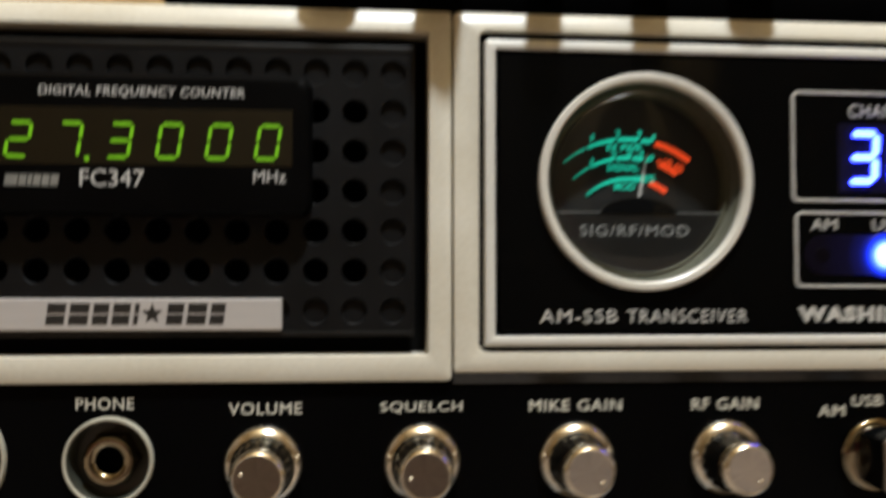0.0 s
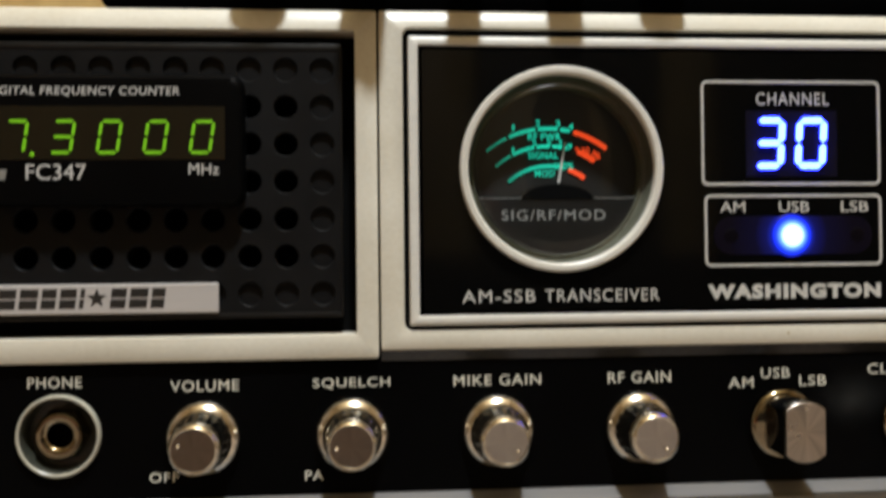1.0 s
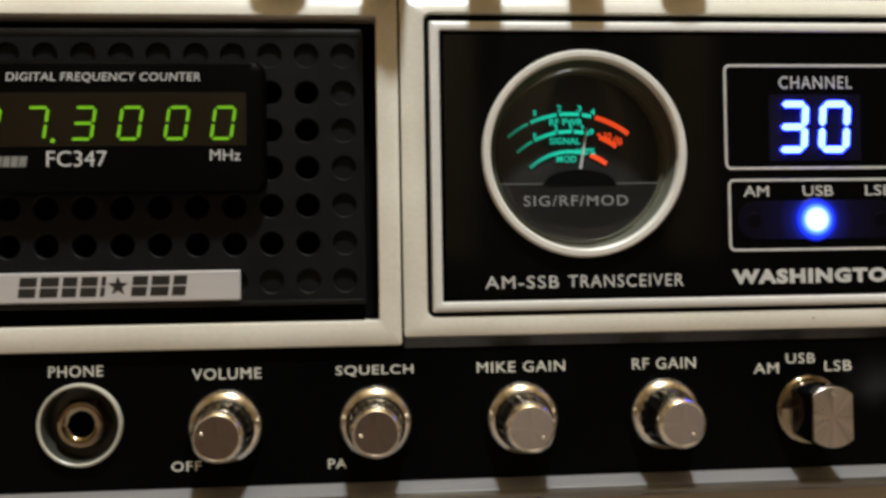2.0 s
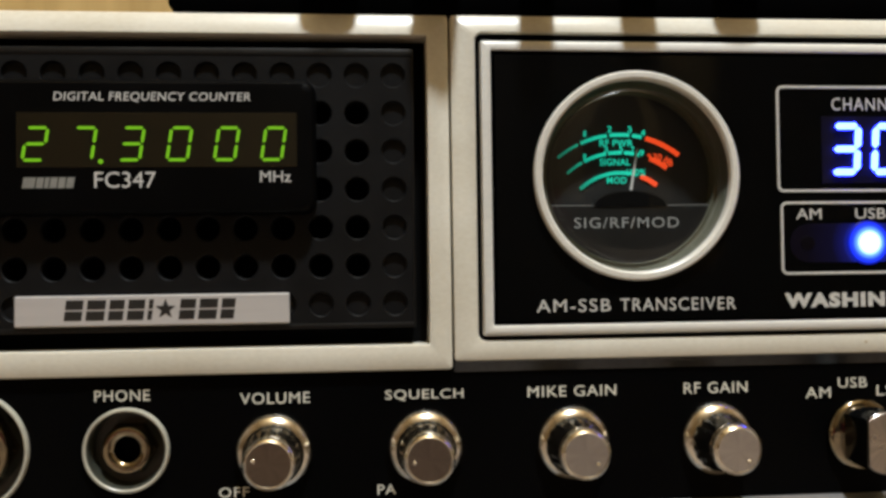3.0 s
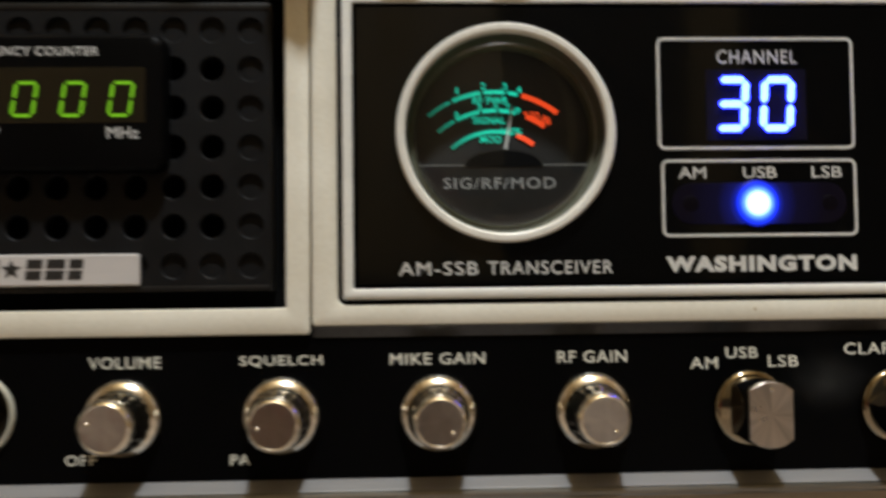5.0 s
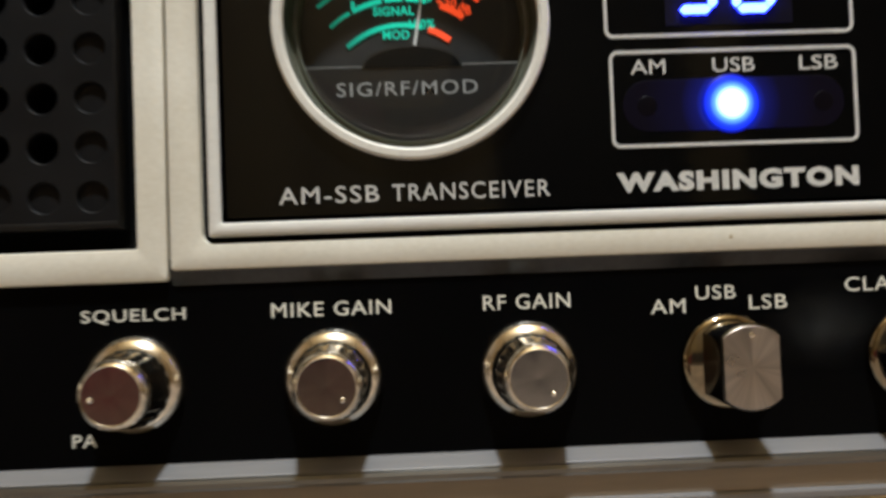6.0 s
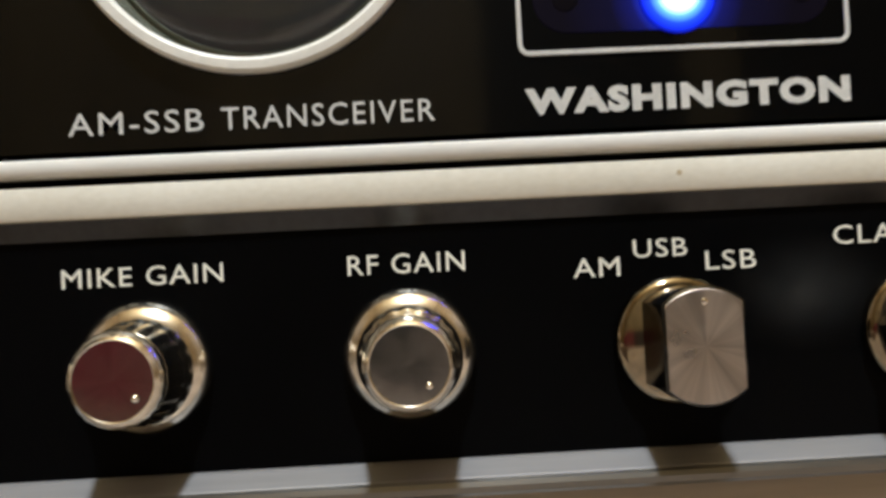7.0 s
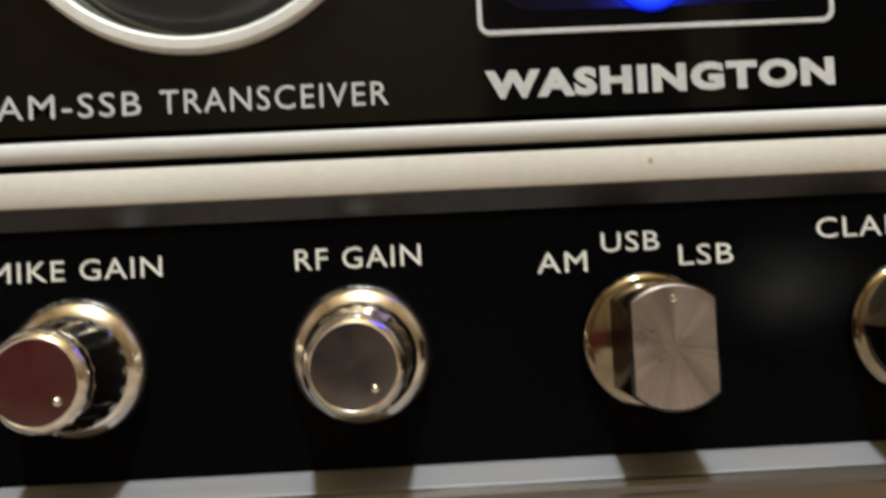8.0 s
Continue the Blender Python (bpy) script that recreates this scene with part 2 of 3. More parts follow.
def loft(loops, bm=None, cap0=False, cap1=False, ring=False):
    bm = bm or bmesh.new()
    vs = [[bm.verts.new(p) for p in lp] for lp in loops]
    pairs = list(zip(vs, vs[1:])) + ([(vs[-1], vs[0])] if ring else [])
    for a, b in pairs:
        for k in range(len(a)):
            j = (k + 1) % len(a)
            bm.faces.new((a[k], a[j], b[j], b[k]))
    if cap0:
        bm.faces.new(vs[0])
    if cap1:
        bm.faces.new(vs[-1])
    return bm


def border(x0, x1, z0, z1, w, r, y0, y1, soft=0.4, ri=None, bm=None):
    """A rectangular surround of width w, from its face y0 back to y1, with softened edges."""
    ri = max(r - w, 0.3) if ri is None else ri
    wl, wr, wb, wt = w if isinstance(w, tuple) else (w,) * 4
    i = (x0 + wl, x1 - wr, z0 + wb, z1 - wt)
    s = soft
    loops = [rounded(x0, x1, z0, z1, r, y1), rounded(x0, x1, z0, z1, r, y0 + s),
             rounded(x0 + s * .3, x1 - s * .3, z0 + s * .3, z1 - s * .3, max(r - s * .3, .1), y0 + s * .3),
             rounded(x0 + s, x1 - s, z0 + s, z1 - s, max(r - s, .1), y0),
             rounded(i[0] - s, i[1] + s, i[2] - s, i[3] + s, ri + s, y0),
             rounded(i[0] - s * .3, i[1] + s * .3, i[2] - s * .3, i[3] + s * .3, ri + s * .3, y0 + s * .3),
             rounded(*i, ri, y0 + s), rounded(*i, ri, y1)]
    return loft(loops, bm, ring=True)


def lean(bm, z0, slope):
    """Leans the part of a face above z0 back, so that it looks up a little."""
    for v in bm.verts:
        z = v.co.z * 1000 - LIFT
        if z > z0 and v.co.y < 0.0015:
            v.co.y += (z - z0) * slope / 1000
    return bm


def lathe(profile, n=48, cx=0.0, cz=0.0, local=False, flute=None, bm=None):
    """Turns (radius, y) pairs about the y axis; flute: (first, last, depth, count) of the rings that are fluted."""
    bm = bm or bmesh.new()
    rings = []
    for i, (r, y) in enumerate(profile):
        ring = []
        for k in range(n):
            a = 2 * math.pi * k / n
            rr = r
            if flute and flute[0] <= i <= flute[1]:
                rr = r - flute[2] * (0.5 + 0.5 * math.cos(flute[3] * a))
            p = Vector((cx + rr * math.cos(a), y, cz + rr * math.sin(a)))
            ring.append(bm.verts.new(p / 1000 if local else pt(*p)))
        rings.append(ring)
    for a, b in zip(rings, rings[1:]):
        for k in range(n):
            j = (k + 1) % n
            bm.faces.new((a[k], a[j], b[j], b[k]))
    return bm


def disc(r, y, cx, cz, n=48, bm=None):
    bm = bm or bmesh.new()
    bm.faces.new([bm.verts.new(pt(cx + r * math.cos(2 * math.pi * k / n), y, cz + r * math.sin(2 * math.pi * k / n))) for k in range(n)])
    return bm


def prism(points, y0, y1, bm=None):
    """A flat plate whose outline is given as (x, z) pairs."""
    bm = bm or bmesh.new()
    a = [bm.verts.new(pt(x, y0, z)) for x, z in points]
    b = [bm.verts.new(pt(x, y1, z)) for x, z in points]
    bm.faces.new(a)
    bm.faces.new(b)
    for k in range(len(a)):
        j = (k + 1) % len(a)
        bm.faces.new((a[k], a[j], b[j], b[k]))
    return bm


def holed(x0, x1, z0, z1, cx, cz, r, y0, y1, bm=None, n=64):
    """A rectangular sheet with a round opening."""
    hole, far = [], []
    for k in range(n):
        a = 2 * math.pi * k / n
        ca, sa = math.cos(a), math.sin(a)
        s = min(abs(((x1 if ca > 0 else x0) - cx) / ca) if abs(ca) > 1e-6 else 1e9, abs(((z1 if sa > 0 else z0) - cz) / sa) if abs(sa) > 1e-6 else 1e9)
        far.append((cx + ca * s, cz + sa * s))
        hole.append((cx + ca * r, cz + sa * r))
    corners = {min(range(n), key=lambda k: (far[k][0] - x) ** 2 + (far[k][1] - z) ** 2): (x, z) for x in (x0, x1) for z in (z0, z1)}
    far = [corners.get(k, p) for k, p in enumerate(far)]
    return loft([[pt(x, y1, z) for x, z in far], [pt(x, y0, z) for x, z in far], [pt(x, y0, z) for x, z in hole], [pt(x, y1, z) for x, z in hole]], bm, ring=True)


def lettering(words, x0, x1, z0, z1, y, mat, parent, bold=0.0, shear=0.0, label="", spacing=1.0):
    """Raised print that fills the given box."""
    cu = bpy.data.curves.new("lettering", "FONT")
    cu.body, cu.size, cu.offset, cu.extrude = words, 1.0, bold, 0.0
    cu.resolution_u, cu.space_character = 3, spacing
    tmp = bpy.data.objects.new("lettering", cu)
    scene.collection.objects.link(tmp)
    bpy.context.view_layer.update()
    me = bpy.data.meshes.new_from_object(tmp.evaluated_get(bpy.context.evaluated_depsgraph_get()))
    bpy.data.objects.remove(tmp)
    bpy.data.curves.remove(cu)
    for v in me.vertices:
        v.co.x += shear * v.co.y
    xs, ys = [v.co.x for v in me.vertices], [v.co.y for v in me.vertices]
    ax, bx, ay, by = min(xs), max(xs), min(ys), max(ys)
    for v in me.vertices:
        v.co = pt(x0 + (v.co.x - ax) / (bx - ax) * (x1 - x0), y, z0 + (v.co.y - ay) / (by - ay) * (z1 - z0))
    bm = bmesh.new()
    bm.from_mesh(me)
    bmesh.ops.triangulate(bm, faces=bm.faces[:])
    for f in bm.faces:
        f.smooth = False
        f.normal_update()
        if f.normal.y > 0:
            f.normal_flip()
    me = bpy.data.meshes.new("lettering")
    bm.to_mesh(me)
    bm.free()
    me.materials.append(mat)
    return part("lettering", None, mat, parent, label, mesh=me)


SEGMENTS = {"0": "abcdef", "2": "abged", "3": "abgcd", "7": "abc"}


def digit(char, x, z, w, h, slant, thick, y, mat, parent, gap=0.12):
    """Seven-segment figure: each lit segment is a small lens of its own."""
    g, t = thick * gap, thick / 2
    ends = {"a": (0, h, w, h), "g": (0, h / 2, w, h / 2), "d": (0, 0, w, 0),
            "f": (0, h / 2, 0, h), "b": (w, h / 2, w, h), "e": (0, 0, 0, h / 2), "c": (w, 0, w, h / 2)}
    for s in SEGMENTS[char]:
        ax, az, bx, bz = ends[s]
        lx, lz = (1, 0) if az == bz else (0, 1)
        ax, az, bx, bz = ax + lx * g, az + lz * g, bx - lx * g, bz - lz * g
        nx, nz = -lz, lx
        outline = [(ax, az), (ax + lx * t + nx * t, az + lz * t + nz * t), (bx - lx * t + nx * t, bz - lz * t + nz * t),
                   (bx, bz), (bx - lx * t - nx * t, bz - lz * t - nz * t), (ax + lx * t - nx * t, az + lz * t - nz * t)]
        part("segment", prism([(x + px + slant * pz / h, z + pz) for px, pz in outline], y, y + 0.3), mat, parent)


# ---- the room ----
def room():
    def slab(name, x0, x1, y0, y1, z0, z1, mat, label):
        bm = bmesh.new()
        bmesh.ops.create_cube(bm, size=1)
        for v in bm.verts:
            v.co = Vector((x0 + (v.co.x + .5) * (x1 - x0), y0 + (v.co.y + .5) * (y1 - y0), z0 + (v.co.z + .5) * (z1 - z0)))
        return tagged(part(name, bm, mat), label, name.split("_")[0], kind="structure")
    slab("floor", -1.1, 1.1, -1.75, 0.42, -0.80, -0.75, CARPET, "brown floor of the room")
    slab("ceiling", -1.1, 1.1, -1.75, 0.42, 1.65, 1.70, PLASTER, "golden wood-boarded ceiling")
    slab("wall_north", -1.1, 1.1, 0.36, 0.42, -0.75, 1.65, WALLWOOD, "golden pine wall behind the radios")
    slab("wall_south", -1.1, 1.1, -1.75, -1.69, -0.75, 1.65, PANELWOOD, "brown wood-panelled wall")
    # low slabs out of view, added as maroon and dark reflections for the caps
    slab("wainscot_1", -1.1, -0.15, -1.69, -1.67, -0.75, 0.085, MAROON, "unseen maroon slab added to redden a knob cap's reflection")
    slab("wainscot_2", -0.15, 1.1, -1.69, -1.67, -0.75, 0.085, DUSK, "unseen dark slab added to darken the knob caps' reflections")
    # unseen slabs, added to put dark bands into window and meter reflections
    slab("door_1", 0.22, 0.60, -1.69, -1.65, -0.75, 1.30, DUSK, "unseen dark slab added to darken reflections in window and meter")
    slab("door_2", 0.73, 1.09, -1.69, -1.65, -0.75, 1.30, DUSK, "unseen dark slab added to darken reflections in window and meter")
    slab("wall_west", -1.16, -1.1, -1.75, 0.42, -0.75, 1.65, SIDEWOOD, "brown panelled wall")
    slab("wall_east", 1.1, 1.16, -1.75, 0.42, -0.75, 1.65, SIDEWOOD, "brown panelled wall")


room()

table = thing("table", "greyish-brown wooden table that the radio stands on", "table")
part("tabletop", rbox(-700, 700, -312, 350, -55 - 30, -55, 3), TABLEWOOD, table)
for lx in (-660, 660):
    for ly in (-275, 310):
        part("leg", rbox(lx - 25, lx + 25, ly - 25, ly + 25, -805, -85, 2), TABLEWOOD, table)

# unseen mat, added to darken what the caps and skirts reflect
MAT = material("dark_brown_reflection_mat", (0.062, 0.035, 0.020), 0.45, 0.0, 0.3, 500, 0.25, 40, spec=0.3)
mat = thing("reflection_mat", "unseen dark brown mat added to darken what the left knobs reflect", "desk mat")


def pad():
    """A thin slab with round corners and a softened upper edge."""
    loops = []
    for d, h in ((0.0, 0.0), (0.0, 1.8), (0.6, 2.3), (1.6, 2.5)):
        loop = []
        for k in range(32):
            a = math.pi * 2 * (k + 0.5) / 32
            ca, sa = math.cos(a), math.sin(a)
            loop.append(pt((30 if ca > 0 else -93) + (12 - d) * ca, (-87 if sa > 0 else -293) + (12 - d) * sa, h - LIFT))
        loops.append(loop)
    return loft(loops, cap1=True)


part("pad", pad(), MAT, mat, "", True)

# ---- the base-station radio ----
radio = thing("base_station_transceiver", "vintage base-station radio with ivory bezels, black front and chrome knobs", "radio")
XL, XR, TOP = -138.0, 146.5, 83.0  # ends of the front and top of the bezels

part("cabinet", rbox(XL + 1, XR - 1, 9, 230, -40, TOP - 0.6, 1.5), BLACK, radio, "black cabinet")
for fx in (-110, 118):
    for fy in (30, 200):
        part("foot", lathe([(0.01, -15), (7, -15), (8, -14), (8.5, 0), (0.01, 0)], 24, local=True), RUBBER, radio).matrix_basis = \
            Matrix.Translation(pt(fx, fy, -40)) @ Matrix.Rotation(radians(90), 4, "X")

bezel_l = part("bezel", lean(border(XL, -0.25, -0.9, TOP, (5.2, 5.3, 5.9, 5.4), 0.8, 0.0, 9.0, 0.45, ri=0.5), 77.2, 0.42), IVORY, radio, "aged ivory surround of the loudspeaker", True)
bezel_r = part("bezel", lean(border(0.25, XR, 0.9, TOP, (5.7, 6.2, 4.6, 4.5), 0.8, 0.0, 9.0, 0.45, ri=2.0), 78.0, 0.44), IVORY, radio, "aged ivory surround of the meter window", True)
part("speck", lathe([(0.01, -0.02), (0.32, -0.02), (0.38, 0)], 12, 100.8, 3.5), STAIN, bezel_r, "small brown speck")
part("lower_band", loft([[pt(x, y, z) for y, z in ((0.25, 0.9), (1.7, -1.9), (9, -1.9), (9, 0.9))] for x in (0.25, XR)], cap0=True, cap1=True), BAND, radio, "grey metal band under the meter surround")

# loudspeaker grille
# near-black sheet that paints the darkness behind the grille's holes
part("recess_shade", rbox(XL + 4, -4, 8.0, 9.5, 4, 78.6), VOID, radio)
PX, PZ, HX, HZ, HR = 8.606, 8.92, -13.47, 68.23, 2.8
GY = 1.2  # face of the grille, just behind that of the bezels


def grille():
    bm = bmesh.new()
    n = 24
    for c in range(14):
        for r in range(7):
            cx, cz = HX - c * PX, HZ - r * PZ
            blind = c == 0 or r in (0, 6)
            sq, rim, low, bot = [], [], [], []
            for k in range(n):
                a = 2 * math.pi * k / n
                ca, sa = math.cos(a), math.sin(a)
                s = 1 / max(abs(ca), abs(sa))
                sq.append(pt(cx + ca * s * PX / 2, GY, cz + sa * s * PZ / 2))
                rim.append(pt(cx + ca * (HR + .2), GY, cz + sa * (HR + .2)))
                low.append(pt(cx + ca * HR, GY + .2, cz + sa * HR))
                deep = HR - .15
                bot.append(pt(cx + ca * deep, GY + 1.0 if blind else 8.5, cz + sa * deep))
            loops = [sq, rim, low, bot]
            loft(loops, bm, cap1=blind)
    bmesh.ops.remove_doubles(bm, verts=bm.verts[:], dist=2e-6)
    return bm


grille_plate = part("speaker_grille", grille(), GRILLE, radio, "black grained grille with round holes")
gx0, gx1, gz0, gz1 = HX - 13.5 * PX, HX + PX / 2, HZ - 6.5 * PZ, HZ + PZ / 2
part("grille_rim", border(gx0 - 2.0, gx1 + 0.5, gz0 - 1.2, gz1 + 1.7, (2.0, 0.5, 1.2, 1.7), 0.4, GY - 0.15, 8.0, 0.2, ri=0.2), RIM, radio, "", True)

# maker's plate on the grille: plain dark shapes in place of the mark
badge = part("badge", rbox(-99.2, -37.9, 0.1, GY + 0.1, 10.5, 17.55, 0.35), BADGE, radio, "brushed aluminium plate with a dark mark")


def mark_shapes():
    x, z0, z1, y = -88.4, 11.85, 16.5, 0.06
    widths = (4.2, 4.4, 3.6, 4.0, 1.3, 4.6, 3.8, 4.4, 3.4)
    for k, w in enumerate(widths):
        bm = bmesh.new()
        if k == 5:
            star = [(x + 2.3 + (2.4 if j % 2 == 0 else 1.0) * math.sin(j * math.pi / 5), 14.2 + (2.4 if j % 2 == 0 else 1.0) * math.cos(j * math.pi / 5)) for j in range(10)]
            prism(star, y, y + 0.1, bm)
        else:
            t = 2.15
            prism([(x + .35, z1 - t), (x + w + .05, z1 - t), (x + w + .3, z1), (x + .6, z1)], y, y + 0.1, bm)
            prism([(x, z0), (x + w - .3, z0), (x + w, z0 + t), (x + .3, z0 + t)], y, y + 0.1, bm)
        part("mark", bm, INK, badge)
        x += w + 0.55


mark_shapes()

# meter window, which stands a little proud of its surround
# gap round the window filled with near-black for its shade
part("groove_shade", border(5.0, 141.2, 4.6, 79.2, 4.2, 2.0, 2.4, 9.0, 0.1), VOID, radio)
frame_w = part("window_frame", lean(border(7.2, 138.4, 6.7, 76.5, 2.45, 0.5, -1.5, 3.0, 0.7, ri=0.3), 73.9, 0.22), FRAME, radio, "pale bevelled frame round the black window", True)
edge_w = part("window_edge", border(8.6, 137.0, 8.0, 75.1, 2.0, 0.4, -0.85, 2.3, 0.1), BLACK, radio)
MX, MZ, MR = 44.35, 44.25, 24.95


window = part("window_panel", holed(9.6, 136.0, 9.0, 74.1, MX, MZ, MR - 1, -0.85, 1.5), WINDOW, radio, "glossy black acrylic window")

# meter
meter = part("meter", lathe([(MR, -0.8), (MR, -2.2), (MR - 0.4, -2.6), (MR - 1.5, -2.6), (MR - 2.0, -2.2), (MR - 2.1, -0.5)], 96, MX, MZ), RING, radio, "round signal meter with a pale grey rim", True)
part("well", lathe([(MR - 2.1, -0.5), (MR - 2.3, 0.5), (MR - 3.0, 4.0), (MR - 3.9, 4.3), (MR - 4.3, 7.0)], 96, MX, MZ), WELL, meter, "", True)
part("dial", disc(MR - 3.2, 6.6, MX, MZ), DIAL, meter)


def cover():
    pts, R = [], 20.8
    a0 = math.asin((37.6 - MZ) / R)
    for k in range(33):
        a = math.pi - a0 + (math.pi + 2 * a0) * k / 32
        pts.append((MX + R * math.cos(a), MZ + R * math.sin(a)))
    return prism(pts, 4.3, 4.9)


part("dial_cover", cover(), DIALLOW, meter, "grey lower half of the dial")
part("rule", rbox(MX - 19.6, MX - 9.2, 4.24, 4.3, 37.4, 37.65), DIMPRINT, meter)
part("rule", rbox(MX + 9.2, MX + 19.6, 4.24, 4.3, 37.4, 37.65), DIMPRINT, meter)
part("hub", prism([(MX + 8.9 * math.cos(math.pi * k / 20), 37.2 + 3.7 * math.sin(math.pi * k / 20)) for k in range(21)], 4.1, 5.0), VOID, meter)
part("hub_edge", prism([(MX + a * math.cos(math.pi * k / 20), 37.2 + b * math.sin(math.pi * k / 20)) for a, b, ks in ((9.3, 4.05, range(21)), (8.9, 3.7, range(20, -1, -1))) for k in ks], 4.08, 4.9), DIALLOW, meter)
AX, AZ = 42.6, 30.8


def arc(r, a0, a1, t, mat, name="scale_arc"):
    n = 20
    up = [(AX + (r + t / 2) * math.sin(radians(a0 + (a1 - a0) * k / n)), AZ + (r + t / 2) * math.cos(radians(a0 + (a1 - a0) * k / n))) for k in range(n + 1)]
    dn = [(AX + (r - t / 2) * math.sin(radians(a0 + (a1 - a0) * k / n)), AZ + (r - t / 2) * math.cos(radians(a0 + (a1 - a0) * k / n))) for k in range(n + 1)]
    return part(name, prism(up + dn[::-1], 6.3, 6.6), mat, meter)


# each scale: radius, start, figures' angles, end of the teal stretch, start and end of the red one
for r, a0, gaps, a1, b0, b1 in ((24.3, -40, (-25, -7, 6.5), 13, 15.5, 37.5), (19.9, -42, (-28, -9.5, 2, 11), 14, 22, 36), (14.9, -43, (), 15, 20, 37.5)):
    for k, (p, q) in enumerate(zip((a0, *gaps), (*gaps, a1))):
        arc(r, p + (0.9 if k else 0), q - (0.9 if q != a1 else 0), 0.62 if k == 0 and gaps else 0.88, TEAL)
    arc(r, b0, b1, 1.1, RED)
# figures and words of the scales, in the plane of the arcs
for words, x, z, w, h, mat in (("1", 33.4, 54.6, 0.7, 1.5, TEAL), ("2", 39.4, 55.7, 1.1, 1.6, TEAL), ("3", 44.5, 55.6, 1.1, 1.6, TEAL), ("4", 47.8, 54.8, 1.2, 1.6, TEAL),
                               ("RF PWR", 37.4, 52.2, 8.4, 1.7, TEAL),
                               ("1", 33.3, 49.0, 0.7, 1.4, TEAL), ("3", 38.5, 50.7, 1.0, 1.5, TEAL), ("5", 42.3, 50.9, 1.0, 1.5, TEAL), ("7", 45.2, 50.6, 1.0, 1.5, TEAL), ("9", 47.4, 49.8, 1.2, 1.6, TEAL),
                               ("SIGNAL", 37.4, 47.5, 7.7, 1.7, TEAL), ("100%", 44.1, 44.9, 4.8, 1.7, TEAL), ("MOD", 39.1, 43.0, 5.0, 1.7, TEAL),
                               ("+", 49.3, 49.4, 1.1, 1.1, RED), ("30", 50.9, 48.6, 2.2, 1.8, RED), ("d", 53.4, 47.9, 1.1, 1.8, RED), ("B", 54.7, 47.3, 1.1, 1.8, RED)):
    lettering(words, x, x + w, z, z + h, 6.25, mat, meter, 0.02, spacing=1.05)
part("inner_ring", lathe([(21.5, 4.4), (21.45, 3.8), (21.1, 3.6), (20.9, 4.2), (20.9, 6.5)], 72, MX, MZ), WELL, meter, "", True)
part("needle", prism([(44.4, 40.4), (45.15, 40.4), (46.85, 51.5), (46.55, 51.5)], 5.6, 5.8), NEEDLE, meter)
lettering("SIG/RF/MOD", 30.3, 56.4, 32.0, 34.6, 4.2, DIALPRINT, meter, 0.004, spacing=1.15)
glass = part("glass", lathe([(MR - 2.1, -0.6), (MR - 3.6, -0.9), (MR - 4.1, -1.05), (MR - 4.15, -1.1), (MR - 6, -1.5), (MR - 9, -1.9), (MR - 16, -2.2), (0.3, -2.3)], 72, MX, MZ), GLASS, meter, "clear domed glass", True)
glass.visible_shadow = False
lip = part("glass_edge", lathe([(MR - 4.05, -1.05), (MR - 4.2, -1.18), (MR - 4.45, -1.37), (MR - 4.6, -1.44), (MR - 4.75, -1.46)], 96, MX, MZ), GLASSEDGE, meter, "", True)
lip.visible_shadow = False

# channel read-out and mode lamp
OUT = 0.62
part("read_out_border", border(79.3, 125.15, 40.1, 66.0, OUT, 1.6, -1.08, -0.84, 0.05), SILVER, window)
part("mode_border", border(79.9, 125.25, 20.1, 37.8, OUT, 1.6, -1.08, -0.84, 0.05), SILVER, window)
lettering("CHANNEL", 93.3, 112.0, 60.0, 63.1, -0.95, SILVER, window, 0.002, spacing=1.15)
part("display_floor", rbox(90.6, 114.0, -0.96, -0.86, 42.2, 58.6), DISPLAY, window)
for ch, x in (("3", 92.9), ("0", 103.55)):
    digit(ch, x, 44.9, 6.2, 11.2, 0.7, 1.6, -1.7, BLUE_LED, window)
# slot floor glows by itself to carry the lamp's halo
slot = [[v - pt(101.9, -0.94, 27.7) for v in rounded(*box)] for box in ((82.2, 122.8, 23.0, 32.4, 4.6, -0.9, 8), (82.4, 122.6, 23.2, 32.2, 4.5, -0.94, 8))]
part("mode_slot_halo", loft(slot, cap1=True), BLUE_HALO, window, "dark slot with the lamp's blue halo put into its emission", at=pt(101.9, -0.94, 27.7))
part("mode_lamp", lathe([(5.4, -0.05), (5.1, -0.3), (3.8, -0.6), (2.2, -0.8), (0.05, -0.85)], 48, local=True), BLUE_DOT, window, "lit blue lamp with a white core", True, at=pt(101.9, -0.95, 27.7))
for x in (86.6, 119.0):
    part("mode_lamp", lathe([(1.9, -0.9), (1.7, -1.0), (0.05, -1.05)], 24, x, 27.7), UNLIT, window, "unlit lamp")
lettering("AM", 83.8, 90.2, 33.5, 36.1, -0.95, SILVER, window, 0.004)
lettering("USB", 98.8, 106.6, 33.5, 36.1, -0.95, SILVER, window, 0.004)
lettering("LSB", 114.8, 121.9, 33.5, 36.1, -0.95, SILVER, window, 0.004)
lettering("AM-SSB", 19.8, 37.6, 12.0, 15.0, -0.95, SILVER, window, 0.002, spacing=1.15)
lettering("TRANSCEIVER", 39.95, 68.3, 12.0, 15.0, -0.95, SILVER, window, 0.002, spacing=1.15)
lettering("WASHINGTON", 80.5, 124.8, 12.1, 15.7, -0.95, SILVER, window, 0.055, spacing=1.16)

for seated in (frame_w, edge_w, window, meter):
    seated.location.y = 0.0009

